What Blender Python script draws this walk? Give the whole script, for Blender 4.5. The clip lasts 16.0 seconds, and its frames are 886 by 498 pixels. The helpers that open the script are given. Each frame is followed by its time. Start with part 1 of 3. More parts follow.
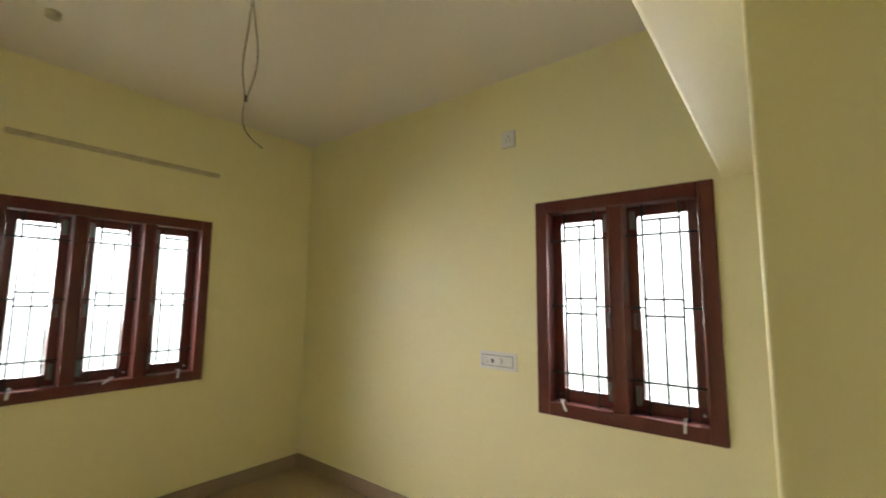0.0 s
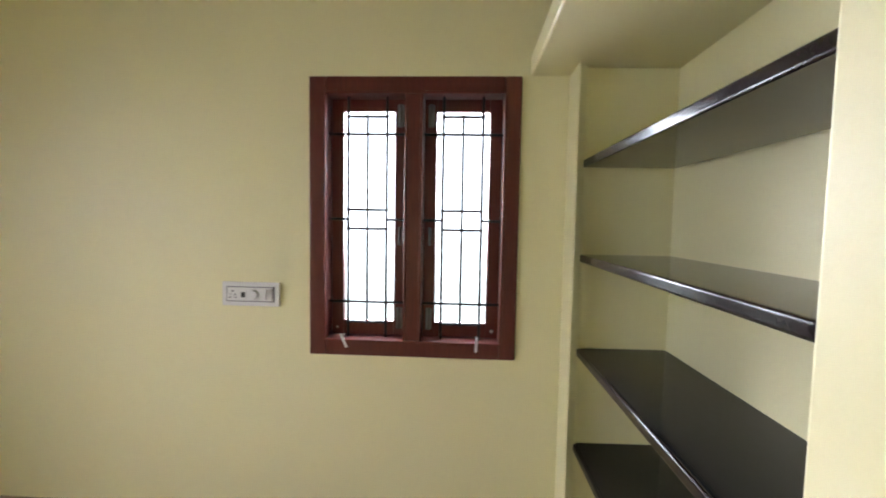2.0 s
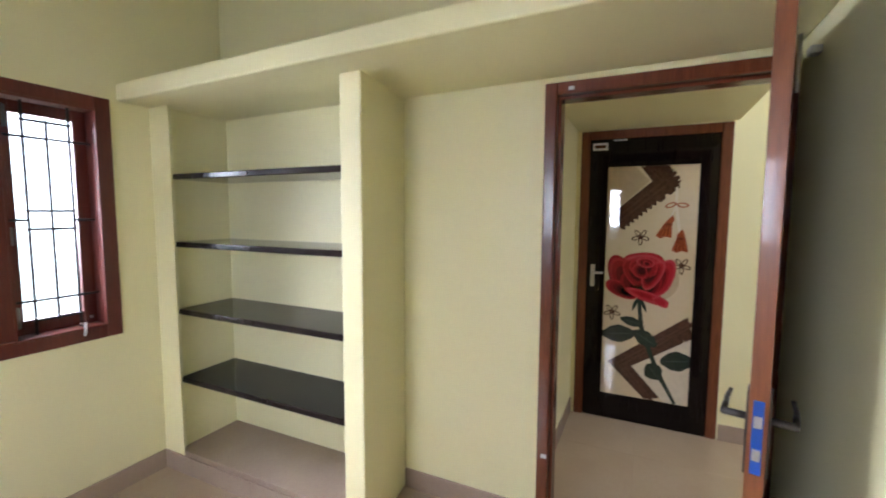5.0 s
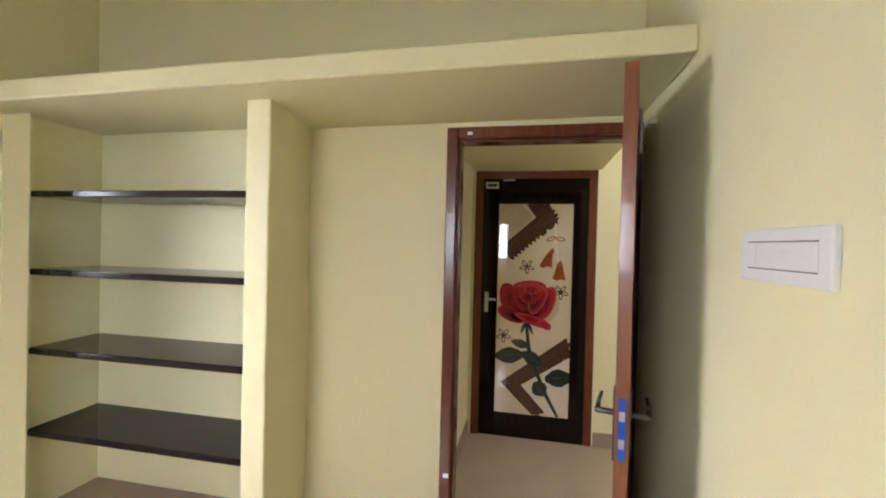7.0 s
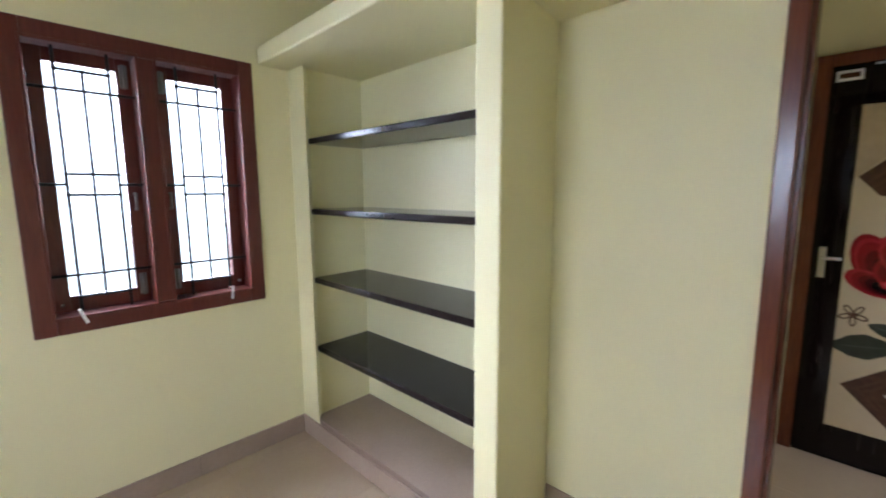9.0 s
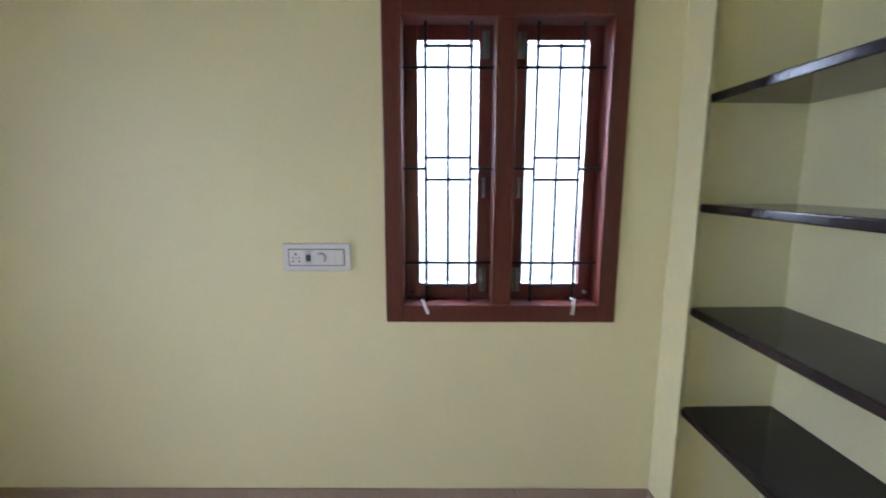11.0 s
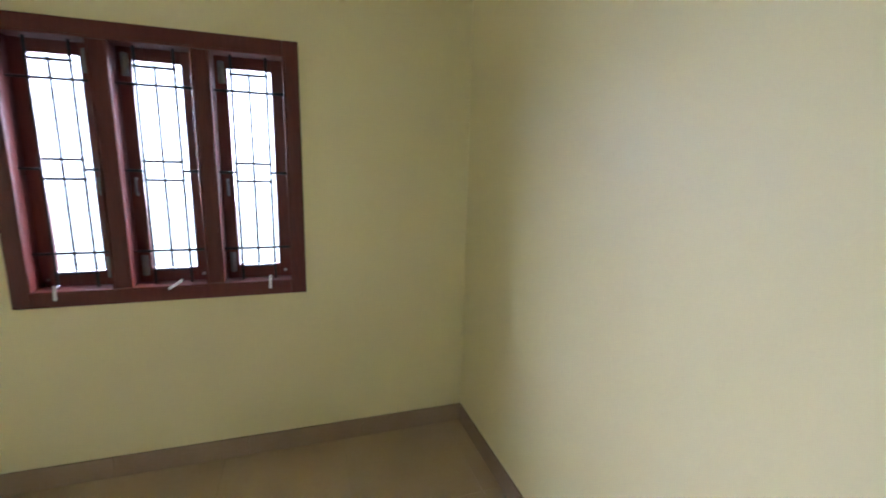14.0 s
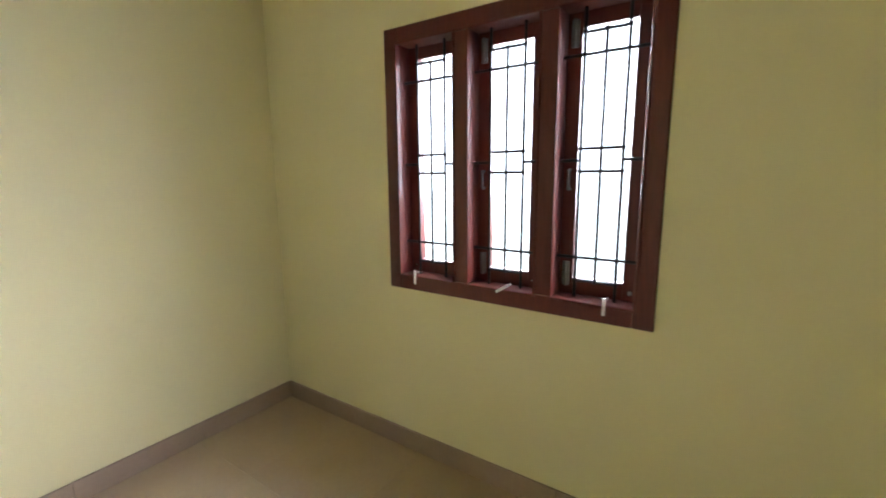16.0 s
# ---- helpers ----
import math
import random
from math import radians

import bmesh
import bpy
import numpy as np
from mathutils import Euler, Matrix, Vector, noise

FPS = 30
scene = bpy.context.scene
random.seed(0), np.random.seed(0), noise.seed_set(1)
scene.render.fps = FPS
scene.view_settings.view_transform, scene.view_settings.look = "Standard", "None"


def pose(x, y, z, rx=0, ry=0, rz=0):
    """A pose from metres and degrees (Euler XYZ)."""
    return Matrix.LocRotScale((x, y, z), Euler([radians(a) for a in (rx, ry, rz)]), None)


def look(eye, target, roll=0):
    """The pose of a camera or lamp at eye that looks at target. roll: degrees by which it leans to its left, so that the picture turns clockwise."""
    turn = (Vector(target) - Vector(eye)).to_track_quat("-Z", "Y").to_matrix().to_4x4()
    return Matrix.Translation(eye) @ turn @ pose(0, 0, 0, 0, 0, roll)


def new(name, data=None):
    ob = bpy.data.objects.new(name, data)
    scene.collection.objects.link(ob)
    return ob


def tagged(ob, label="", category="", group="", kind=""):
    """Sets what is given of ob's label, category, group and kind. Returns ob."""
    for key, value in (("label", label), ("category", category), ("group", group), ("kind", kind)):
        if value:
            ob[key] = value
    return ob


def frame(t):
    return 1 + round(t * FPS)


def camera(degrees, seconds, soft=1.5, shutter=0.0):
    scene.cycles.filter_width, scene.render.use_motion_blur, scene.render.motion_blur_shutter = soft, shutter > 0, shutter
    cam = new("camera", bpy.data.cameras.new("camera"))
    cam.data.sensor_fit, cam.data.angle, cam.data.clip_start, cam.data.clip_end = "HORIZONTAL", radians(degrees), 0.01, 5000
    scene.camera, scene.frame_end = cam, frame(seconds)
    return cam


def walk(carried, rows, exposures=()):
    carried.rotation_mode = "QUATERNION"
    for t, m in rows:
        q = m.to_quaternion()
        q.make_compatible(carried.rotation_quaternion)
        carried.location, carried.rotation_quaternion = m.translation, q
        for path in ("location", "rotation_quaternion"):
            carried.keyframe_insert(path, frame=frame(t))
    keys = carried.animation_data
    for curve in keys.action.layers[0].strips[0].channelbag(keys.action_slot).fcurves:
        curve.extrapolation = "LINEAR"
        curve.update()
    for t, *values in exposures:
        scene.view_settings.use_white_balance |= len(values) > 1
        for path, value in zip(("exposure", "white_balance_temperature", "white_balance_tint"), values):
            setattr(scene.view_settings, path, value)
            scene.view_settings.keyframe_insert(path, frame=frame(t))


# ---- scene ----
cam = camera(92.4, 16.0, soft=1.9, shutter=0.3)
PATH = [
    (0, (0.022, -0.028, 1.554), (-1.215, 1.527, 1.778), 0.5),
    (0.5, (-0.043, 0.095, 1.515), (-1.037, 1.827, 1.621), 0.4),
    (1, (-0.174, 0.23, 1.497), (-1.054, 2.026, 1.5), 0.2),
    (1.5, (-0.294, 0.343, 1.482), (-0.881, 2.254, 1.42), 0.8),
    (2, (-0.43, 0.448, 1.504), (-0.531, 2.441, 1.375), 1.0),
    (2.5, (-0.55, 0.407, 1.487), (-0.27, 2.381, 1.331), 1.4),
    (3, (-0.708, 0.241, 1.519), (-0.113, 2.142, 1.335), 2.1),
    (3.5, (-0.973, 0.096, 1.502), (0.051, 1.807, 1.351), 1.1),
    (4, (-1.163, -0.06, 1.53), (0.158, 1.432, 1.369), 0.4),
    (4.5, (-1.319, -0.176, 1.538), (0.259, 1.04, 1.364), 0.4),
    (5, (-1.478, -0.208, 1.552), (0.322, 0.648, 1.382), 0.3),
    (7.5, (-1.591, -0.172, 1.544), (0.37, 0.218, 1.525), 1.4),
    (8, (-1.404, -0.13, 1.519), (0.448, 0.614, 1.398), 0.7),
    (8.5, (-1.258, -0.064, 1.491), (0.403, 1.03, 1.274), -0.0),
    (11, (-0.888, 0.651, 1.456), (-0.889, 2.627, 1.145), 0.1),
    (11.5, (-0.91, 0.843, 1.476), (-1.295, 2.778, 1.149), -0.3),
    (12, (-0.952, 0.961, 1.478), (-1.694, 2.789, 1.149), -0.2),
    (12.5, (-0.848, 1.12, 1.472), (-2.042, 2.695, 1.168), -0.6),
    (13, (-0.924, 1.211, 1.459), (-2.4, 2.525, 1.153), -0.1),
    (13.5, (-1.085, 1.33, 1.485), (-2.788, 2.327, 1.165), 0.2),
    (14, (-1.235, 1.434, 1.546), (-3.104, 2.048, 1.186), 1.3),
    (14.5, (-1.345, 1.559, 1.504), (-3.315, 1.633, 1.168), 0.3),
    (15, (-1.443, 1.637, 1.502), (-3.373, 1.238, 1.159), -0.5),
    (15.5, (-1.639, 1.607, 1.487), (-3.462, 0.86, 1.14), 0.3),
    (16, (-1.88, 1.615, 1.466), (-3.512, 0.51, 1.125), -0.5),
]
EXPOSURES = [
    (0.0, 0.68, 6500, 11), (1.0, 0.72, 6400, 13), (2.0, 0.72, 5900, 15), (3.5, 0.45, 5600, 15), (4.2, 0.65, 5450, 15), (5.0, 0.92, 5600, 16),
    (7.5, 0.86, 6000, 17), (8.0, 0.88, 5700, 17), (8.5, 0.82, 5450, 16), (11.0, 0.62, 5150, 17), (11.5, 0.2, 5150, 17), (12.0, 0.1, 5200, 18), (12.5, -0.15, 5200, 19), (13.0, 0.0, 4950, 22),
    (13.5, 0.97, 5050, 28), (14.0, 1.0, 5150, 20), (14.5, 1.0, 5300, 18), (15.0, 1.0, 5500, 17), (15.5, 1.0, 5750, 15), (16.0, 1.0, 5700, 14),
]
walk(cam, [(t, look(eye, target, roll)) for t, eye, target, roll in PATH], EXPOSURES)

# ---- light ----
world = bpy.data.worlds.new("sky")
scene.world = world
world.use_nodes = True
wn, wl = world.node_tree.nodes, world.node_tree.links
sky = wn.new("ShaderNodeTexSky")
sky.sky_type, sky.sun_disc = "NISHITA", False
sky.sun_elevation, sky.sun_rotation = radians(62), radians(120)
wl.new(sky.outputs[0], wn["Background"].inputs[0])
wn["Background"].inputs[1].default_value = 0.12
sun = new("sun", bpy.data.lights.new("sun", "SUN"))
sun.data.energy, sun.data.angle, sun.data.color = 2.0, radians(3), (1, 0.95, 0.86)
sun.matrix_world = look((8, -5, 18), (0, 0, 0))


def area_lamp(name, eye, target, w, h, watts):
    """An area lamp; at the windows it stands in for the sky's light."""
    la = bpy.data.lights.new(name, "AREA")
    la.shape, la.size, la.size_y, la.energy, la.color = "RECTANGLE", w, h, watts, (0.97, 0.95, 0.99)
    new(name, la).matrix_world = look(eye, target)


# two lamps outside the windows, in place of the sky
area_lamp("skylight_north", (-0.95, 3.7, 2.78), (-0.95, 0.5, 2.3), 2.4, 3.0, 720)
area_lamp("skylight_west", (-4.9, 0.83, 2.75), (-1.5, 0.83, 2.3), 4.4, 3.0, 1230)
# made-up lamp over the unseen hall ceiling; it brightens the far wall
area_lamp("hall_fill_lamp", (1.2, -1.65, 3.45), (1.21, -1.65, 0), 1.0, 1.3, 14)

# ---- the plan, in metres ----
FLOOR, CEIL = 0.045, 2.98
XW, YN, YS = -3.47, 2.302, -0.678     # west, north and south wall faces
XE, XB = -0.003, 0.455               # front of the pier and the door wall
XH = 1.785                           # far wall of the hall
WT = 0.23                            # wall thickness


# ---- materials ----
def mat(name, base, rough=0.6, metal=0.0, grain=0.0, scale=30.0, bump=0.0, blotch=0.0, bscale=1.6, spec=0.5, coat=0.0, stretch=(1, 1, 1), tint=None, vary=(0.08, 0.1)):
    m = bpy.data.materials.new(name)
    m.use_nodes = True
    n, l = m.node_tree.nodes, m.node_tree.links
    b = n["Principled BSDF"]
    b.inputs["Base Color"].default_value = (*base, 1)
    b.inputs["Roughness"].default_value, b.inputs["Metallic"].default_value = rough, metal
    b.inputs["Specular IOR Level"].default_value = spec
    b.inputs["Coat Weight"].default_value = coat
    b.inputs["Coat Roughness"].default_value = 0.08
    co = n.new("ShaderNodeTexCoord")
    mp = n.new("ShaderNodeMapping")
    mp.inputs["Scale"].default_value = stretch
    l.new(co.outputs["Object"], mp.inputs[0])

    def noise_at(s, detail):
        t = n.new("ShaderNodeTexNoise")
        t.inputs["Scale"].default_value, t.inputs["Detail"].default_value = s, detail
        l.new(mp.outputs[0], t.inputs["Vector"])
        return t.outputs[0]

    fine, large = noise_at(scale, 6), noise_at(bscale, 4)
    second = tint or tuple(c * 0.55 for c in base)
    last = None
    for source, amount in ((fine, grain), (large, blotch)):
        if amount:
            ramp = n.new("ShaderNodeMapRange")
            ramp.inputs[1].default_value, ramp.inputs[2].default_value = 0.35, 0.7
            ramp.inputs[3].default_value, ramp.inputs[4].default_value = 0, amount
            l.new(source, ramp.inputs[0])
            mix = n.new("ShaderNodeMix")
            mix.data_type = "RGBA"
            l.new(ramp.outputs[0], mix.inputs[0])
            if last:
                l.new(last, mix.inputs[6])
            else:
                mix.inputs[6].default_value = (*base, 1)
            mix.inputs[7].default_value = (*second, 1)
            last = mix.outputs[2]
    if last:
        l.new(last, b.inputs["Base Color"])
        rr = n.new("ShaderNodeMapRange")
        rr.inputs[3].default_value, rr.inputs[4].default_value = max(rough - vary[0], 0.0), min(rough + vary[1], 1)
        l.new(large, rr.inputs[0])
        l.new(rr.outputs[0], b.inputs["Roughness"])
    if bump:
        bp = n.new("ShaderNodeBump")
        bp.inputs["Strength"].default_value, bp.inputs["Distance"].default_value = bump, 0.004
        l.new(fine, bp.inputs["Height"])
        l.new(bp.outputs[0], b.inputs["Normal"])
    return m


PAINT = mat("cream_yellow_paint", (0.79, 0.745, 0.45), 0.5, grain=0.05, scale=90, bump=0.05, blotch=0.10, bscale=1.1, tint=(0.75, 0.69, 0.395))
CEILING = mat("white_ceiling_paint", (0.80, 0.77, 0.70), 0.7, grain=0.05, scale=60, bump=0.12, blotch=0.12, bscale=0.9, tint=(0.6, 0.55, 0.46))
WOOD = mat("reddish_brown_varnished_wood", (0.120, 0.025, 0.016), 0.36, spec=0.4, grain=0.7, scale=14, bump=0.12, blotch=0.3, bscale=2.5, coat=0.08, stretch=(6, 6, 0.7), tint=(0.07, 0.014, 0.010))
TEAK = mat("orange_brown_wood", (0.26, 0.085, 0.028), 0.35, grain=0.6, scale=16, bump=0.1, blotch=0.3, coat=0.3, stretch=(5, 5, 0.5), tint=(0.13, 0.04, 0.015))
DOORWOOD = mat("varnished_door_frame_wood", (0.165, 0.048, 0.020), 0.22, spec=0.5, grain=0.7, scale=14, bump=0.06, blotch=0.3, bscale=2.5, stretch=(6, 6, 0.7), tint=(0.085, 0.022, 0.011))
DARKWOOD = mat("near_black_wood", (0.008, 0.0055, 0.005), 0.05, grain=0.5, scale=14, bump=0.01, spec=0.22, stretch=(5, 5, 0.5), tint=(0.005, 0.003, 0.003), vary=(0.02, 0.03))
LEAFWOOD = mat("dark_brown_wood", (0.022, 0.010, 0.007), 0.16, grain=0.5, scale=14, bump=0.03, spec=0.3, stretch=(5, 5, 0.5), tint=(0.018, 0.008, 0.005))
GRANITE = mat("black_granite", (0.007, 0.0075, 0.008), 0.10, spec=0.22, grain=0.6, scale=260, bump=0.01, blotch=0.4, bscale=8, tint=(0.016, 0.016, 0.016), vary=(0.03, 0.04))
EDGE = mat("polished_black_edge", (0.008, 0.006, 0.006), 0.17, spec=0.2, grain=0.6, scale=50, bump=0.03, blotch=0.5, bscale=12, tint=(0.025, 0.016, 0.013), vary=(0.03, 0.05))
TILE = mat("beige_vitrified_tile", (0.47, 0.37, 0.255), 0.09, grain=0.25, scale=45, blotch=0.5, bscale=3.0, tint=(0.40, 0.30, 0.20), vary=(0.04, 0.07))
SKIRT = mat("brown_skirting_tile", (0.38, 0.295, 0.225), 0.22, grain=0.3, scale=60, blotch=0.5, bscale=4.0, tint=(0.30, 0.225, 0.17))
GROUT = mat("beige_grout", (0.44, 0.34, 0.23), 0.85, grain=0.4, scale=120, bump=0.2)
IRON = mat("black_painted_iron", (0.016, 0.015, 0.017), 0.4, metal=0.3, grain=0.4, scale=80, bump=0.08)
STEEL = mat("brushed_steel", (0.62, 0.61, 0.60), 0.28, metal=1.0, grain=0.3, scale=120, bump=0.03)
BRIGHT = mat("bright_plated_steel", (0.80, 0.83, 0.90), 0.40, metal=0.6, grain=0.15, scale=120)
DULL = mat("dull_grey_steel", (0.22, 0.22, 0.23), 0.38, metal=0.9, grain=0.5, scale=90, bump=0.05)
BRASS = mat("aged_dark_steel", (0.10, 0.09, 0.085), 0.32, metal=0.9, grain=0.4, scale=90)
PLASTIC = mat("white_plastic", (0.76, 0.75, 0.74), 0.3, grain=0.05, scale=40, blotch=0.08)
GREYLINE = mat("grey_plastic_line", (0.20, 0.20, 0.21), 0.5, grain=0.2)
BLACKPL = mat("black_plastic", (0.02, 0.02, 0.022), 0.35, grain=0.2)
BLUE = mat("blue_protective_film", (0.02, 0.09, 0.42), 0.3, grain=0.3, scale=60)
WIRE = mat("cream_and_black_wire", (0.20, 0.17, 0.12), 0.5, grain=0.4, scale=40)
PLASTER = mat("rough_grey_plaster", (0.60, 0.54, 0.36), 0.9, grain=0.6, scale=30, bump=0.5, blotch=0.5, bscale=9)
EARTH = mat("dusty_ground", (0.30, 0.26, 0.18), 0.95, grain=0.5, scale=6, bump=0.4, blotch=0.6, bscale=0.5, tint=(0.14, 0.18, 0.07))
BRICKW = mat("rendered_neighbour_wall", (0.42, 0.38, 0.36), 0.9, grain=0.5, scale=20, bump=0.3, blotch=0.5)
CREAM = mat("cream_laminate", (0.60, 0.50, 0.34), 0.012, spec=0.6, vary=(0.004, 0.006), grain=0.2, scale=30, blotch=0.35, bscale=3, tint=(0.52, 0.41, 0.26))
PICBROWN = mat("printed_dark_brown", (0.050, 0.022, 0.015), 0.012, spec=0.6, vary=(0.004, 0.006), grain=0.6, scale=40, tint=(0.11, 0.05, 0.03))
PICLIGHT = mat("printed_pale_cream", (0.68, 0.60, 0.46), 0.012, spec=0.6, vary=(0.004, 0.006), grain=0.2, blotch=0.3)
ROSES = [mat("printed_red", c, 0.012, spec=0.6, vary=(0.004, 0.006), grain=0.5, scale=40, blotch=0.4, bscale=14, tint=tuple(k * 0.7 for k in c))
         for c in ((0.014, 0.0015, 0.003), (0.055, 0.003, 0.006), (0.14, 0.006, 0.010), (0.27, 0.011, 0.018), (0.38, 0.020, 0.030), (0.47, 0.048, 0.060))]
PICTAN = mat("printed_tan", (0.50, 0.39, 0.25), 0.012, spec=0.6, vary=(0.004, 0.006), grain=0.2, scale=30, blotch=0.3, bscale=4)
PICMOULD = mat("printed_brown", (0.095, 0.045, 0.028), 0.012, spec=0.6, vary=(0.004, 0.006), grain=0.6, scale=50, tint=(0.04, 0.018, 0.012))
TASSELDARK = mat("printed_dark_orange", (0.17, 0.030, 0.012), 0.012, spec=0.6, vary=(0.004, 0.006), grain=0.5, scale=60)
LEAFPALE = mat("printed_grey_green", (0.045, 0.065, 0.050), 0.012, spec=0.6, vary=(0.004, 0.006), grain=0.4, scale=40)
LEAFGREEN = mat("printed_dark_green", (0.020, 0.032, 0.022), 0.012, spec=0.6, vary=(0.004, 0.006), grain=0.5, scale=30, tint=(0.008, 0.012, 0.010))
TASSEL = mat("printed_orange_brown", (0.34, 0.075, 0.025), 0.012, spec=0.6, vary=(0.004, 0.006), grain=0.6, scale=60, tint=(0.16, 0.03, 0.012))

GLASS = bpy.data.materials.new("pebbled_window_glass")
GLASS.use_nodes = True
gn, gl = GLASS.node_tree.nodes, GLASS.node_tree.links
gn.remove(gn["Principled BSDF"])
g_t, g_g, g_f, g_m = (gn.new("ShaderNode" + k) for k in ("BsdfTransparent", "BsdfGlossy", "Fresnel", "MixShader"))
g_n, g_c, g_r = (gn.new("ShaderNode" + k) for k in ("TexNoise", "TexCoord", "ValToRGB"))
g_n.inputs["Scale"].default_value, g_n.inputs["Detail"].default_value = 95, 3
g_r.color_ramp.elements[0].position, g_r.color_ramp.elements[0].color = 0.36, (0.80, 0.83, 0.81, 1)
g_r.color_ramp.elements[1].position, g_r.color_ramp.elements[1].color = 0.60, (0.96, 0.98, 0.97, 1)
gl.new(g_c.outputs["Object"], g_n.inputs["Vector"]), gl.new(g_n.outputs[0], g_r.inputs[0]), gl.new(g_r.outputs[0], g_t.inputs[0])
g_g.inputs["Roughness"].default_value = 0.02
gl.new(g_f.outputs[0], g_m.inputs[0]), gl.new(g_t.outputs[0], g_m.inputs[1]), gl.new(g_g.outputs[0], g_m.inputs[2])
gl.new(g_m.outputs[0], gn["Material Output"].inputs[0])


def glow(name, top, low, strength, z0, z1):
    """A glowing backdrop for the bright distance: paler sky above, greenery and dust below."""
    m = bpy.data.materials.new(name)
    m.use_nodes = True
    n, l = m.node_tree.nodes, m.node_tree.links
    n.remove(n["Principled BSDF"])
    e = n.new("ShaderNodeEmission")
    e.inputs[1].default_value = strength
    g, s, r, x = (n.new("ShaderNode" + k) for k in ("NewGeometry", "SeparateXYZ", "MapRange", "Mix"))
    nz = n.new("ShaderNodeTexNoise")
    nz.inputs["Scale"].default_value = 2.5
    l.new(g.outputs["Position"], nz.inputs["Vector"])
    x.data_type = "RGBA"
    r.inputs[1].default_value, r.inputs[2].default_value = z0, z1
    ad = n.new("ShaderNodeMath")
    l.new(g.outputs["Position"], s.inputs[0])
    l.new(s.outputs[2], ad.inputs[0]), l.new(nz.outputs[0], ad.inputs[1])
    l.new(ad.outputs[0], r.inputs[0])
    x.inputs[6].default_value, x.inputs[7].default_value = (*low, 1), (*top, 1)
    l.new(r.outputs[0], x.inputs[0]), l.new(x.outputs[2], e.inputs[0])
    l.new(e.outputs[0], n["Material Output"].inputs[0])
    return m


OUTGLOW = glow("glowing_bright_distance", (0.95, 0.98, 1.0), (0.50, 0.56, 0.48), 2.8, -0.2, 2.4)
# weak glow added behind the hall's made-up window
HALLGLOW = glow("dim_hall_fill_glow", (1.0, 0.975, 0.94), (0.5, 0.5, 0.45), 1.6, 0.2, 1.9)


# ---- mesh helpers ----
def box(bm, x0, x1, y0, y1, z0, z1, bevel=0.0, seg=2):
    made = bmesh.ops.create_cube(bm, size=1.0, matrix=Matrix.Translation(((x0 + x1) / 2, (y0 + y1) / 2, (z0 + z1) / 2)) @ Matrix.Diagonal((abs(x1 - x0), abs(y1 - y0), abs(z1 - z0), 1)))
    if bevel:
        edges = list({e for v in made["verts"] for e in v.link_edges})
        bmesh.ops.bevel(bm, geom=edges, offset=bevel, segments=seg, affect="EDGES", profile=0.5)


def boxed(*dims, bevel=0.0, seg=2):
    bm = bmesh.new()
    box(bm, *dims, bevel=bevel, seg=seg)
    return bm


def rod(a, b, r, n=8, r2=None):
    bm = bmesh.new()
    rod_into(bm, a, b, r, n, r2)
    return bm


def rod_into(bm, a, b, r, n=8, r2=None):
    a, b = Vector(a), Vector(b)
    turn = (b - a).to_track_quat("Z", "Y").to_matrix().to_4x4()
    bmesh.ops.create_cone(bm, cap_ends=True, segments=n, radius1=r, radius2=r if r2 is None else r2, depth=(b - a).length, matrix=Matrix.Translation((a + b) / 2) @ turn)


def prism(points, z0, z1):
    """An upright prism over a plan outline."""
    bm = bmesh.new()
    low = [bm.verts.new((x, y, z0)) for x, y in points]
    top = [bm.verts.new((x, y, z1)) for x, y in points]
    bm.faces.new(low[::-1]), bm.faces.new(top)
    for i in range(len(points)):
        j = (i + 1) % len(points)
        bm.faces.new((low[i], low[j], top[j], top[i]))
    bmesh.ops.recalc_face_normals(bm, faces=bm.faces)
    return bm


def part(name, bm, material, parent=None, label="", smooth=False):
    me = bpy.data.meshes.new(name)
    bm.to_mesh(me)
    bm.free()
    me.materials.append(material)
    if smooth:
        for p in me.polygons:
            p.use_smooth = True
    ob = new(name, me)
    ob.parent = parent
    if label:
        tagged(ob, label)
    return ob


def empty(name, m=None):
    ob = new(name)
    ob.empty_display_size = 0.1
    if m is not None:
        ob.matrix_basis = m
    return ob


def setting(name, bm, material, label, category, bevel=0.0):
    ob = part(name, bm, material)
    tagged(ob, label, category, kind="structure")
    if bevel:
        md = ob.modifiers.new("soft_edge", "BEVEL")
        md.width, md.segments, md.limit_method = bevel, 3, "ANGLE"
    return ob


# ---- the shell of the room ----
NX0, NX1, WZ0, WZ1 = -1.115, -0.2, 0.90, 2.12       # north window
WY0, WY1, WWZ0, WWZ1 = 0.226, 1.430, 0.918, 2.122   # west window
DY0, DY1, DZ = -0.686, 0.214, 2.119                 # door opening in the east wall

bm = bmesh.new()
for d in ((XW - WT, NX0, 0, 3.1), (NX1, 0.9, 0, 3.1), (NX0, NX1, 0, WZ0), (NX0, NX1, WZ1, 3.1)):
    box(bm, d[0], d[1], YN, YN + WT, d[2], d[3])
setting("wall_north", bm, PAINT, "cream-yellow painted plaster wall with a two-pane window", "wall")
bm = bmesh.new()
for d in ((YS - WT, WY0, 0, 3.1), (WY1, YN, 0, 3.1), (WY0, WY1, 0, WWZ0), (WY0, WY1, WWZ1, 3.1)):
    box(bm, XW - WT, XW, d[0], d[1], d[2], d[3])
setting("wall_west", bm, PAINT, "cream-yellow painted plaster wall with a three-pane window", "wall")
setting("wall_south", boxed(XW, XB + 0.145, YS - WT, YS, 0, 3.1), PAINT, "cream-yellow painted plaster wall behind the open door", "wall")
bm = bmesh.new()
box(bm, XB, XB + 0.145, DY1, 1.0, 0, 3.1)
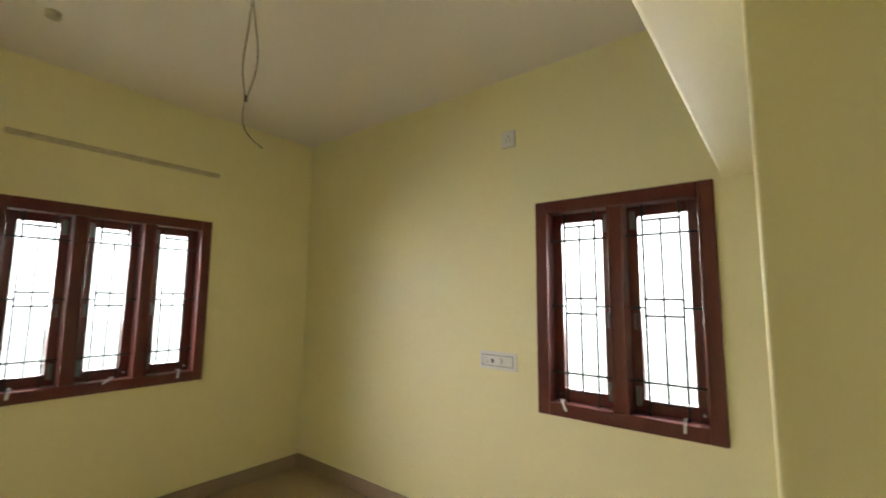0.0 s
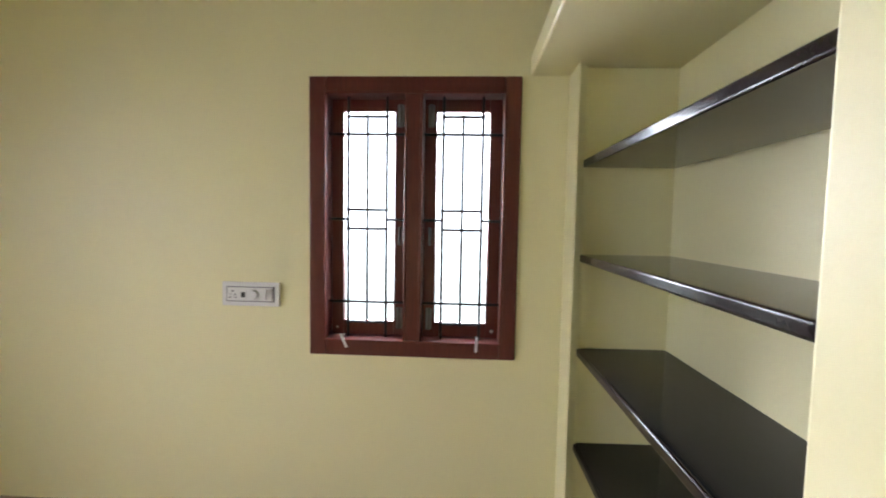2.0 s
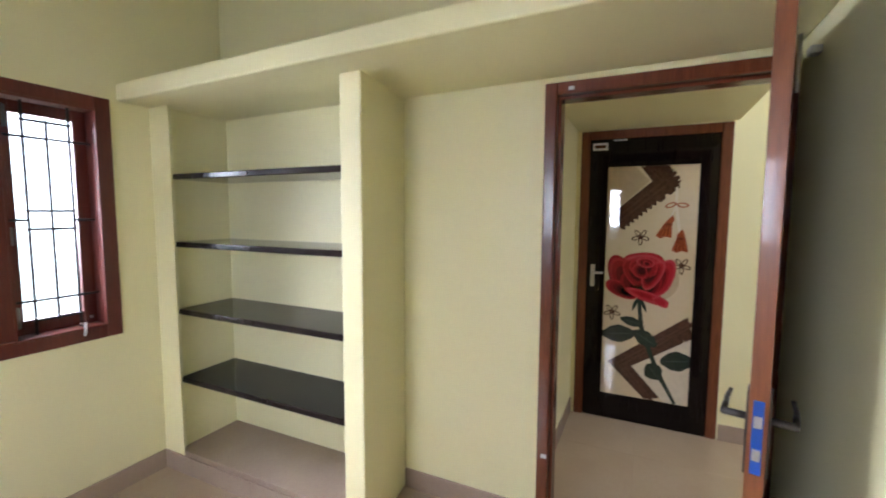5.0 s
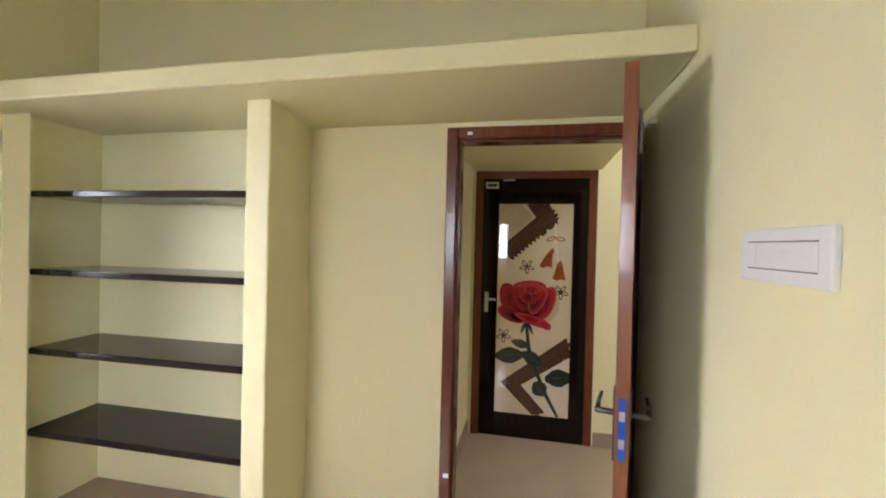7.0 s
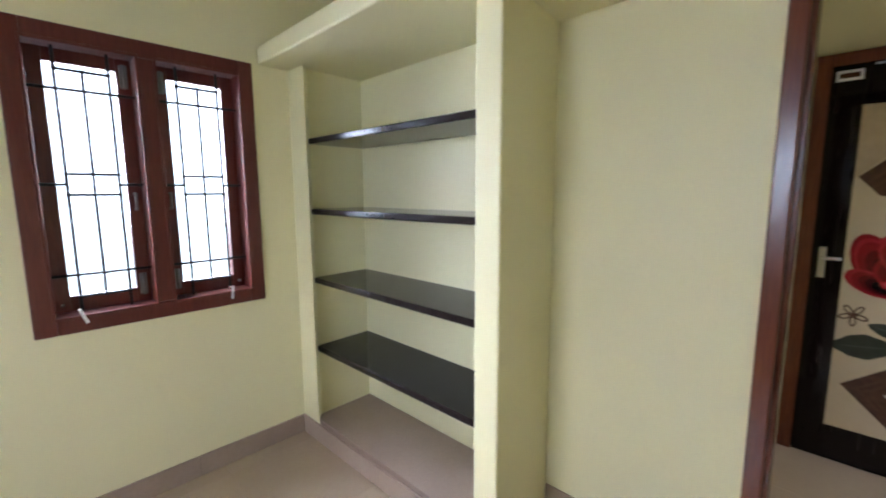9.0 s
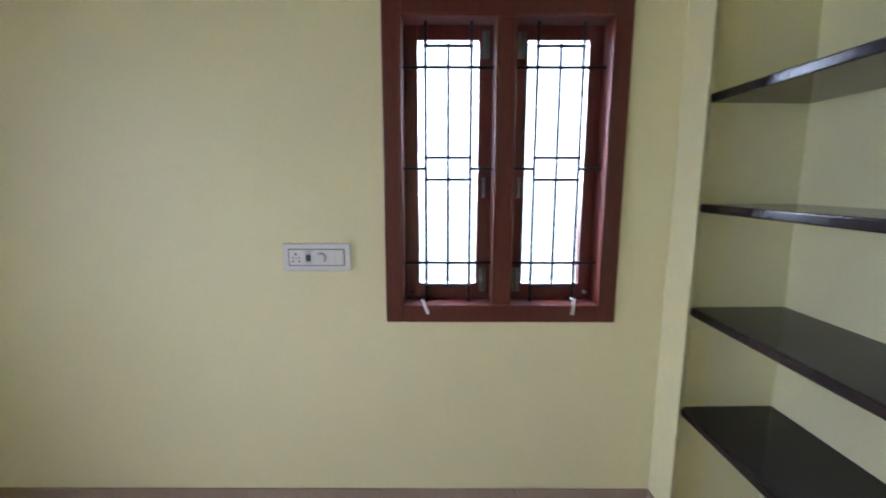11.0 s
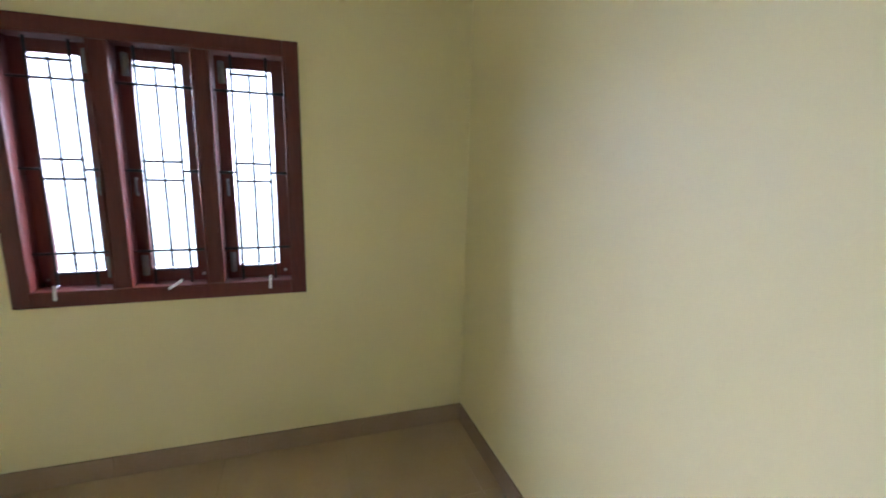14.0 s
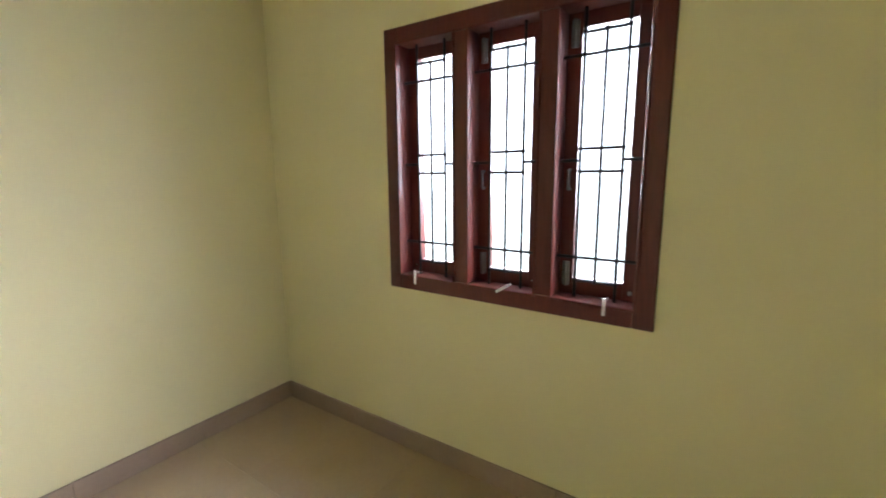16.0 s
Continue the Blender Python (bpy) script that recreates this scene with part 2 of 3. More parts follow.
box(bm, XB, XB + 0.145, YS, DY1, DZ, 3.1)
box(bm, XB, XB + 0.145, 1.0, YN, 2.15, 3.1)
setting("wall_east", bm, PAINT, "cream-yellow painted wall with a doorway", "wall")
setting("niche_back_wall", boxed(0.402, 0.598, 0.985, YN, 0, 2.15), PAINT, "cream-yellow painted back of the shelf niche", "wall")
setting("pier_south", prism([(XE, 0.872), (XE, 0.984), (0.40, 1.02), (0.52, 1.02), (0.52, 0.944)], FLOOR, 2.18), PAINT, "cream-yellow plastered pier beside the shelf niche", "pier", 0.009)
setting("pier_north", prism([(XE, 2.132), (XE, YN + 0.03), (0.45, YN + 0.03), (0.45, 2.206), (0.045, 2.196)], FLOOR, 2.17), PAINT, "narrow cream-yellow plastered pier beside the window", "pier", 0.012)
bm = boxed(-0.166, XB - 0.002, YS + 0.002, YN - 0.002, 2.120, 2.208)
for v in bm.verts:  # the slab was cast a little out of true
    v.co.z += 0.009 * (YN - v.co.y)
    v.co.x -= 0.006 * (YN - v.co.y) if v.co.x < 0 else 0
setting("loft_slab", bm, PAINT, "cream-yellow painted concrete loft slab over niche and doorway", "loft slab", 0.010)
setting("ceiling", boxed(XW - 0.1, 0.6, YS - 0.1, YN + 0.1, CEIL, CEIL + 0.12), CEILING, "plain off-white painted ceiling", "ceiling")
setting("niche_floor", boxed(XE + 0.012, 0.40, 0.99, 2.20, FLOOR, 0.168, bevel=0.003), SKIRT, "raised beige tiled floor of the shelf niche", "niche floor")

# hall beyond the door
bm = bmesh.new()
box(bm, XH, XH + WT, -3.2, -0.691, 0, 3.1)
box(bm, XH, XH + WT, 0.233, 0.45, 0, 3.1)
box(bm, XH, XH + WT, -0.691, 0.233, 2.137, 3.1)
setting("wall_hall_east", bm, PAINT, "pale yellow hall wall with a doorway", "wall")
setting("wall_hall_north", boxed(0.60, XH, 0.262, 0.45, 0, 3.1), PAINT, "pale yellow hall wall beside the doorway", "wall")
setting("wall_hall_west", boxed(0.40, 0.60, -3.2, YS - WT, 0, 3.1), PAINT, "pale yellow hall wall", "wall")
# unseen end wall; its window is made up so the glow can enter
bm = bmesh.new()
for d in ((0.40, 0.72, 0, 3.1), (1.68, XH + WT, 0, 3.1), (0.72, 1.68, 0, 0.9), (0.72, 1.68, 2.2, 3.1)):
    box(bm, d[0], d[1], -3.4, -3.2, d[2], d[3])
setting("wall_hall_south", bm, PAINT, "pale yellow unseen hall wall with a made-up window opening", "wall")
# the hole in this unseen ceiling is made up to let the lamp through
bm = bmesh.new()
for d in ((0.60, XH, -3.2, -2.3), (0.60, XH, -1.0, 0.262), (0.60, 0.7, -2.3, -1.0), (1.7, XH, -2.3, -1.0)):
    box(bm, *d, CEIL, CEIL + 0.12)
setting("hall_ceiling", bm, CEILING, "plain off-white hall ceiling with a made-up opening for the fill lamp", "ceiling")
# unseen slab added only to keep the sun out of that hole
setting("hall_sun_shield", boxed(-0.6, 3.0, -3.6, 0.4, 3.95, 4.05), CEILING, "plain unseen slab added to keep the sun out of the hall opening", "roof")
setting("hall_loft_slab", boxed(0.602, XH - 0.002, -0.72, 0.26, 2.142, 2.23), PAINT, "cream-yellow painted loft slab over the hall", "loft slab", 0.008)
setting("wall_room_beyond", boxed(2.6, 2.7, -1.2, 0.7, 0, 3.1), PAINT, "plain wall behind the closed door", "wall")

# outside
setting("ground", boxed(-60, 60, -60, 60, -0.5, -0.3), EARTH, "dusty ground with patches of green outside the house", "ground")
# the backdrops give off light themselves, in place of the daylight outside
for nm, d in (("backdrop_north", (-6.2, 5.0, 6.3, 6.35, -0.29, 5.2)), ("backdrop_west", (-7.55, -7.5, -4.5, 6.0, -0.29, 5.2)), ("hall_fill_backdrop", (-0.2, 2.6, -4.65, -4.6, -0.29, 4.0))):
    setting(nm, boxed(*d), HALLGLOW if nm == "hall_fill_backdrop" else OUTGLOW, "glowing backdrop for the bright distance outside", "backdrop")
setting("neighbour_wall", boxed(0.30, 0.45, 2.54, 3.85, -0.3, 2.6, bevel=0.01), BRICKW, "grey rendered wall standing outside the window", "wall")


# ---- windows ----
def window(name, m, w, h, n, hinge_sides, label, stays):
    """Local axes: x across, y out of the room, z up from the frame's lower edge; y = 0 is the wall's inner face."""
    win = tagged(empty(name, m), label, "window", kind="structure")
    e, depth, out = 0.072, 0.125, -0.012
    opening = (w - e * 2 - 0.078 * (n - 1)) / n
    part("frame_jamb", boxed(0, e, out, depth, 0, h, bevel=0.005), WOOD, win)
    part("frame_jamb", boxed(w - e, w, out, depth, 0, h, bevel=0.005), WOOD, win)
    part("frame_head", boxed(e, w - e, out + 0.001, depth, h - e, h, bevel=0.004), WOOD, win)
    part("frame_sill", boxed(e, w - e, out + 0.001, depth, 0, e, bevel=0.004), WOOD, win)
    x = e
    for i in range(n):
        x0, x1, z0, z1 = x, x + opening, e, h - e
        ow, oh = opening, h - 2 * e
        if i < n - 1:
            part("mullion", boxed(x1, x1 + 0.078, out + 0.002, depth, e, h - e, bevel=0.006), WOOD, win)
        # a raised moulding round the opening
        for d in ((x0 - 0.011, x0, z0, z1), (x1, x1 + 0.011, z0, z1), (x0 - 0.011, x1 + 0.011, z0 - 0.011, z0), (x0 - 0.011, x1 + 0.011, z1, z1 + 0.011)):
            part("moulding", boxed(d[0], d[1], out - 0.004, out + 0.004, d[2], d[3], bevel=0.003), WOOD, win)
        # sash that opens outwards
        s, y0, y1 = 0.056, 0.078, 0.118
        sash = part("sash_stile", boxed(x0 + 0.0005, x0 + s, y0, y1, z0 + 0.0005, z1 - 0.0005, bevel=0.003), WOOD, win)
        part("sash_stile", boxed(x1 - s, x1 - 0.0005, y0, y1, z0 + 0.0005, z1 - 0.0005, bevel=0.003), WOOD, win)
        part("sash_rail", boxed(x0 + s, x1 - s, y0 + 0.001, y1, z0 + 0.0005, z0 + s + 0.012, bevel=0.003), WOOD, win)
        part("sash_rail", boxed(x0 + s, x1 - s, y0 + 0.001, y1, z1 - s, z1 - 0.0005, bevel=0.003), WOOD, win)
        part("pane", boxed(x0 + s - 0.004, x1 - s + 0.004, 0.098, 0.102, z0 + s, z1 - s), GLASS, win, "finely pebbled glass pane").visible_shadow = False
        # iron grille
        gy, r = 0.045, 0.0060
        vx = [x0 + ow * f for f in (0.25, 0.5, 0.75)]
        zz = {k: z1 - oh * f for k, f in (("t", 0.079), ("a", 0.150), ("m1", 0.462), ("m2", 0.502), ("m3", 0.541), ("b", 0.851), ("l", 0.938))}
        bars = [((vx[0], z0), (vx[0], z1)), ((vx[2], z0), (vx[2], z1)), ((vx[1], zz["l"]), (vx[1], zz["t"]))]
        bars += [((x0, zz[k]), (x1, zz[k])) for k in "ab"] + [((vx[0], zz[k]), (vx[2], zz[k])) for k in ("t", "m1", "m3", "l")]
        bars += [((x0, zz["m2"]), (vx[0], zz["m2"])), ((vx[2], zz["m2"]), (x1, zz["m2"]))]
        for (ax, az), (bx, bz) in bars:
            flat = az == bz
            part("grille_bar", rod((ax, gy + (0.004 if flat else 0), az), (bx, gy + (0.004 if flat else 0), bz), r), IRON, win, smooth=True)
        knots = bmesh.new()
        for gx in vx:
            for k in ("t", "a", "m1", "m3", "b", "l"):
                bmesh.ops.create_icosphere(knots, subdivisions=1, radius=0.0105, matrix=Matrix.Translation((gx, gy, zz[k])))
        part("weld_knots", knots, IRON, win)
        # hinges, pull and stay
        side = hinge_sides[i]
        hx = x1 - 0.030 if side > 0 else x0 + 0.030
        for zc in (z0 + 0.085, z1 - 0.075):
            hg = part("hinge", boxed(hx - 0.014, hx + 0.014, 0.068, 0.0815, zc - 0.048, zc + 0.048, bevel=0.002), DULL, win, "dull steel hinge")
            part("hinge_pin", rod((hx, 0.066, zc - 0.05), (hx, 0.066, zc + 0.05), 0.006), DULL, hg, smooth=True)
        zc = z0 + oh * 0.43
        pull = part("pull_handle", rod((hx, 0.060, zc - 0.038), (hx, 0.060, zc + 0.038), 0.006), DULL, win, "small steel pull handle", smooth=True)
        for dz in (-0.036, 0.036):
            part("handle_post", rod((hx, 0.060, zc + dz), (hx, 0.083, zc + dz), 0.006), DULL, pull, smooth=True)
        sx, lean, drop = stays[i]
        st = bmesh.new()
        a = Vector((x0 + ow * sx, -0.027, e + 0.016))
        bmesh.ops.create_cube(st, size=1, matrix=Matrix.Translation(a + Vector((0, 0.008, 0))) @ Matrix.Rotation(lean, 4, "Y") @ Matrix.Rotation(drop, 4, "X") @ Matrix.Translation((0, 0, -0.022)) @ Matrix.Diagonal((0.012, 0.004, 0.068, 1)))
        stay = part("window_stay", st, BRIGHT, win, "bright steel window stay")
        part("stay_pin", rod((a.x, 0.0, a.z), (a.x, 0.03, a.z), 0.005), STEEL, stay, smooth=True)
        part("peg", rod((x1 - 0.028 if side < 0 else x0 + 0.028, 0.070, z0 + 0.033), (x1 - 0.028 if side < 0 else x0 + 0.028, 0.083, z0 + 0.033), 0.008), STEEL, win, smooth=True)
        x = x1 + 0.078
    return win


window("window_1", pose(NX0, YN, WZ0), NX1 - NX0, WZ1 - WZ0, 2, (1, -1), "two-pane reddish-brown wooden window with black iron grille", ((0.22, -0.35, 0.12), (0.72, 0.06, 0.10)))
window("window_2", pose(XW, WY0, WWZ0, 0, 0, 90), WY1 - WY0, WWZ1 - WWZ0, 3, (1, -1, -1), "three-pane reddish-brown wooden window with black iron grille", ((0.3, 0.12, 0.1), (0.62, 1.0, 0.1), (0.68, 0.05, 0.1)))


# ---- shelves in the niche ----
for z in (1.747, 1.368, 0.981, 0.579):
    slab = empty("shelf", pose(0, 0, z))
    part("slab", prism([(0.050, 0.984), (0.050, 2.199), (0.4005, 2.208), (0.4005, 1.015)], -0.016, 0.012), GRANITE, slab)
    part("nosing", boxed(0.036, 0.0505, 0.983, 2.188, -0.018, 0.013, bevel=0.006, seg=3), EDGE, slab, "polished rounded black front edge")
    tagged(slab, "polished black granite slab shelf set into the wall niche", "shelf", "niche shelves")


# ---- switch boards and sockets ----
def plate(name, m, w, h, label):
    ob = tagged(empty(name, m), label, "switch board")
    part("plate", boxed(-w / 2, w / 2, -0.014, 0, -h / 2, h / 2, bevel=0.004, seg=3), PLASTIC, ob)
    return ob


sw = plate("switch_board", pose(-1.3835, YN, 1.164), 0.263, 0.108, "white plastic switch board with socket and fan regulator")
part("inset_line", boxed(-0.111, 0.111, -0.0150, -0.013, -0.0345, 0.0345, bevel=0.001), GREYLINE, sw)
part("inset", boxed(-0.106, 0.106, -0.0165, -0.013, -0.030, 0.030, bevel=0.001), PLASTIC, sw)
# solid black discs on the inset stand in for the holes' dark inside
holes = bmesh.new()
for hx, hz, r in ((-0.080, 0.013, 0.0045), (-0.092, -0.001, 0.003), (-0.068, -0.001, 0.003), (-0.092, -0.015, 0.0035), (-0.068, -0.015, 0.0035), (-0.080, -0.003, 0.002)):
    rod_into(holes, (hx, -0.0175, hz), (hx, -0.012, hz), r)
part("socket_hole_discs", holes, BLACKPL, sw, "black discs in place of the dark socket holes")
part("rocker_switch", boxed(-0.045, -0.017, -0.0185, -0.015, -0.020, 0.020, bevel=0.002), PLASTIC, sw)
part("indicator", boxed(-0.041, -0.022, -0.0198, -0.018, -0.014, 0.010, bevel=0.001), BLACKPL, sw, "black switch button")
part("regulator_knob", rod((0.020, -0.034, 0), (0.020, -0.015, 0), 0.017, 20, 0.020), PLASTIC, sw, "round white fan regulator knob")
part("rocker_switch", boxed(0.052, 0.074, -0.021, -0.015, -0.026, 0.026, bevel=0.002), PLASTIC, sw)
part("rocker_switch", boxed(0.080, 0.102, -0.020, -0.015, -0.026, 0.026, bevel=0.002), PLASTIC, sw)

ss = plate("switch_board", pose(-0.655, YS, 1.542, 0, 0, 180), 0.30, 0.108, "blank white plastic switch board beside the open door")
part("inset", boxed(-0.118, 0.118, -0.0155, -0.013, -0.026, 0.026, bevel=0.002), PLASTIC, ss)
for z in (0.0275, -0.0275):
    part("inset_line", boxed(-0.116, 0.116, -0.0148, -0.013, z - 0.0014, z + 0.0014), GREYLINE, ss)
part("rocker_switch", boxed(-0.102, -0.078, -0.0175, -0.015, -0.020, 0.020, bevel=0.002), PLASTIC, ss)

bx = plate("wall_socket", pose(-1.295, YN, 2.565), 0.096, 0.108, "small white plastic wall socket near the ceiling")
part("inset", boxed(-0.030, 0.030, -0.0165, -0.013, -0.036, 0.036, bevel=0.002), PLASTIC, bx)
# raised black discs again for the shade inside each hole
holes = bmesh.new()
for hx, hz, r in ((0, 0.016, 0.0045), (-0.012, 0, 0.0035), (0.012, 0, 0.0035), (-0.012, -0.018, 0.0035), (0.012, -0.018, 0.0035)):
    rod_into(holes, (hx, -0.0175, hz), (hx, -0.012, hz), r)
part("socket_hole_discs", holes, BLACKPL, bx)


# ---- wires that hang from the ceiling ----
def wire(points, r, name, parent, material, label=""):
    cu = bpy.data.curves.new(name, "CURVE")
    cu.dimensions, cu.bevel_depth, cu.bevel_resolution = "3D", r, 2
    sp = cu.splines.new("NURBS")
    sp.points.add(len(points) - 1)
    for p, c in zip(sp.points, points):
        p.co = (*c, 1)
    sp.use_endpoint_u, sp.order_u = True, 4
    cu.materials.append(material)
    ob = new(name, cu)
    ob.parent = parent
    return tagged(ob, label) if label else ob


HX, HY = -1.90, 0.89
cable = tagged(empty("hanging_cable", pose(HX, HY, CEIL)), "loose pair of wires hanging from the ceiling", "cable")
part("ceiling_rose", rod((0, 0, -0.012), (0, 0, 0), 0.035, 20), PLASTIC, cable)
wire([(0.006, 0, -0.01), (0.02, 0.01, -0.15), (0.05, 0.03, -0.28), (0.02, 0.02, -0.42), (-0.01, 0, -0.5)], 0.0032, "wire", cable, WIRE)
wire([(-0.006, 0, -0.01), (-0.02, 0.0, -0.14), (-0.035, -0.02, -0.3), (-0.02, -0.01, -0.44), (-0.01, 0, -0.5), (-0.03, -0.01, -0.60), (-0.01, 0.01, -0.68), (0.055, 0.06, -0.74)], 0.0032, "wire", cable, WIRE)
part("tape_knot", rod((-0.010, 0, -0.515), (-0.010, 0, -0.485), 0.008, 10), BLACKPL, cable)
hook = tagged(part("ceiling_hook", rod((-2.80, 0.31, CEIL - 0.03), (-2.80, 0.31, CEIL), 0.03, 16, 0.035), PLASTER), "small grey capped fixing point on the ceiling", "ceiling fixing")

# strip of bare plaster over the west window
tagged(part("plaster_strip", boxed(XW, XW + 0.010, 0.24, 1.46, 2.482, 2.520, bevel=0.006), PLASTER), "thin rough strip of bare plaster above the window", "wall strip")


# ---- skirting tiles ----
def skirting(name, runs, label):
    base = tagged(empty(name), label, "skirting", kind="structure")
    for axis, at, a, b, sign in runs:
        n = max(1, round(abs(b - a) / 0.6))
        for i in range(n):
            u0, u1 = a + (b - a) * i / n + 0.0008, a + (b - a) * (i + 1) / n - 0.0008
            d = (u0, u1, at, at + sign * 0.011) if axis == "x" else (at, at + sign * 0.011, u0, u1)
            part("skirting_tile", boxed(min(d[0], d[1]), max(d[0], d[1]), min(d[2], d[3]), max(d[2], d[3]), FLOOR, 0.152, bevel=0.0015, seg=1), SKIRT, base)


skirting("baseboard_north", [("x", YN, XW + 0.011, XE, -1)], "brown glazed skirting tiles along the wall")
skirting("baseboard_west", [("y", XW, YS, YN, 1)], "brown glazed skirting tiles along the wall")
skirting("baseboard_south", [("x", YS, XW + 0.011, XB, 1)], "brown glazed skirting tiles along the wall")
skirting("baseboard_east", [("y", XE, 0.876, YN - 0.011, -1), ("y", XB, 0.225, 0.93, -1)], "brown glazed skirting tiles below the niche")
skirting("baseboard_hall", [("y", XH, -3.2, -0.70, -1), ("x", 0.262, 0.60, XH, -1)], "beige glazed skirting tiles in the hall")


# ---- doors ----
def door_frame(name, m, w, h, e, depth, material, label):
    """Local: x from the room out, y across, z up."""
    d = tagged(empty(name, m), label, "door", kind="structure")
    part("frame_jamb", boxed(-0.008, depth, 0, e, 0, h, bevel=0.006), material, d)
    part("frame_jamb", boxed(-0.008, depth, w - e, w, 0, h, bevel=0.006), material, d)
    part("frame_head", boxed(-0.007, depth, e, w - e, h - e, h, bevel=0.005), material, d)
    for y0, y1, z0, z1 in ((e, e + 0.012, 0, h - e), (w - e - 0.012, w - e, 0, h - e), (e + 0.012, w - e - 0.012, h - e - 0.012, h - e)):
        part("door_stop", boxed(0.045, depth - 0.02, y0, y1, z0, z1, bevel=0.002), material, d)
    return d


d1 = door_frame("door_1", pose(XB, DY0, FLOOR), DY1 - DY0, DZ - FLOOR, 0.052, 0.147, DOORWOOD, "open doorway in a reddish-brown wooden frame")
part("hinge_plate", boxed(-0.0095, -0.007, 0.775, 0.80, 2.035, 2.05, bevel=0.001), STEEL, d1, "small steel plate")
part("strike_plate", boxed(-0.0095, -0.007, 0.853, 0.880, 0.36, 0.38, bevel=0.001), STEEL, d1, "small steel plate")

LEAF_W, LEAF_H = 0.755, 2.03
leaf = tagged(empty("door_leaf", pose(XB - 0.012, DY0 + 0.066, FLOOR + 0.008, 0, 0, 76.7)), "dark brown wooden door standing open with teak edge", "door")
part("panel", boxed(-0.038, 0, 0.0, LEAF_W - 0.004, 0, LEAF_H, bevel=0.002), LEAFWOOD, leaf)
part("lock_edge", boxed(-0.0385, 0.0005, LEAF_W - 0.004, LEAF_W, 0, LEAF_H, bevel=0.0015), TEAK, leaf, "orange-brown lock edge")
for x in (-0.044, 0.0):
    part("lock_plate", boxed(x, x + 0.006, LEAF_W - 0.055, LEAF_W - 0.012, 0.875, 1.085, bevel=0.002), BRASS, leaf, "dark steel lock plate")
for x, s in ((-0.044, -1), (0.006, 1)):
    hd = part("lever_handle", rod((x, LEAF_W - 0.034, 1.01), (x + s * 0.045, LEAF_W - 0.034, 1.01), 0.009, 12), BRASS, leaf, "dark steel lever handle", smooth=True)
    part("lever", rod((x + s * 0.045, LEAF_W - 0.030, 1.01), (x + s * 0.048, LEAF_W - 0.145, 1.005), 0.008, 12, 0.006), BRASS, hd, smooth=True)
    part("lever_tip", rod((x + s * 0.048, LEAF_W - 0.145, 1.005), (x + s * 0.040, LEAF_W - 0.155, 1.03), 0.006, 12, 0.005), BRASS, hd, smooth=True)
part("lock_face", boxed(-0.030, -0.008, LEAF_W - 0.001, LEAF_W + 0.0015, 0.885, 1.065, bevel=0.0005), BLUE, leaf, "steel lock face under blue film")
for z in (0.92, 1.0):
    part("latch", boxed(-0.027, -0.011, LEAF_W, LEAF_W + 0.006, z, z + 0.028, bevel=0.001), STEEL, leaf, "bright steel latch")
part("tower_bolt", rod((-0.046, LEAF_W - 0.5, LEAF_H - 0.16), (-0.046, LEAF_W - 0.5, LEAF_H + 0.01), 0.006, 10), STEEL, leaf, "small steel tower bolt", smooth=True)
stop = tagged(part("door_hook", boxed(0.24, 0.285, YS, YS + 0.03, 2.05, 2.075, bevel=0.003), STEEL), "small steel fastener on the wall behind the door", "door hook")

# closed door with a printed rose panel
DW, DH = 0.924, 2.137 - 0.02
d2 = door_frame("door_2", pose(XH, -0.691, 0.02), DW, DH, 0.062, 0.12, DOORWOOD, "doorway with a reddish-brown wooden frame in the hall")
LX = 0.004
rose_door = tagged(empty("panel_door", pose(XH, -0.691, 0.02) @ pose(LX, 0.064, 0, 0, 0, -0.6) @ pose(-LX, -0.064, 0)), "near-black door with a printed rose panel, almost shut", "door")
part("stile", boxed(LX, LX + 0.035, 0.064, 0.172, 0.01, DH - 0.064, bevel=0.003), DARKWOOD, rose_door)
part("stile", boxed(LX, LX + 0.035, 0.737, 0.860, 0.01, DH - 0.064, bevel=0.003), DARKWOOD, rose_door)
part("rail", boxed(LX + 0.001, LX + 0.035, 0.172, 0.737, 0.01, 0.212, bevel=0.003), DARKWOOD, rose_door)
part("rail", boxed(LX + 0.001, LX + 0.035, 0.172, 0.737, 1.860, DH - 0.064, bevel=0.003), DARKWOOD, rose_door)
PX = LX + 0.003
panel = part("printed_panel", boxed(PX, PX + 0.02, 0.170, 0.739, 0.210, 1.862), CREAM, rose_door, "glossy cream panel printed with a red rose")
PY0, PY1, PZ0, PZ1 = 0.172, 0.737, 0.212, 1.860


def print_shape(name, outline, material, layer):
    """A flat printed shape; the outline runs in fractions of the panel, from its upper corner at the lever side."""
    bm = bmesh.new()
    x = PX - 0.00015 * layer
    vs = [bm.verts.new((x, PY1 - (PY1 - PY0) * u, PZ1 - (PZ1 - PZ0) * v)) for u, v in outline]
    f = bm.faces.new(vs)
    bmesh.ops.triangulate(bm, faces=[f])
    bmesh.ops.recalc_face_normals(bm, faces=bm.faces)
    part(name, bm, material, panel)


def blob(u, v, ru, rv, turn=0.0, wav=0.0, k=5, n=28, tip=0.0):
    """An oval, leaf or petal outline; radii in fractions of the panel's width."""
    a = (PZ1 - PZ0) / (PY1 - PY0)
    out = []
    for i in range(n):
        t = 2 * math.pi * i / n
        r = 1 + wav * math.sin(k * t + u * 9)
        x, y = ru * r * math.cos(t) * (1 + tip * abs(math.cos(t)) ** 6), rv * r * math.sin(t) * (1 - tip * abs(math.cos(t)))
        out.append((u + x * math.cos(turn) - y * math.sin(turn), v + (x * math.sin(turn) + y * math.cos(turn)) / a))
    return out


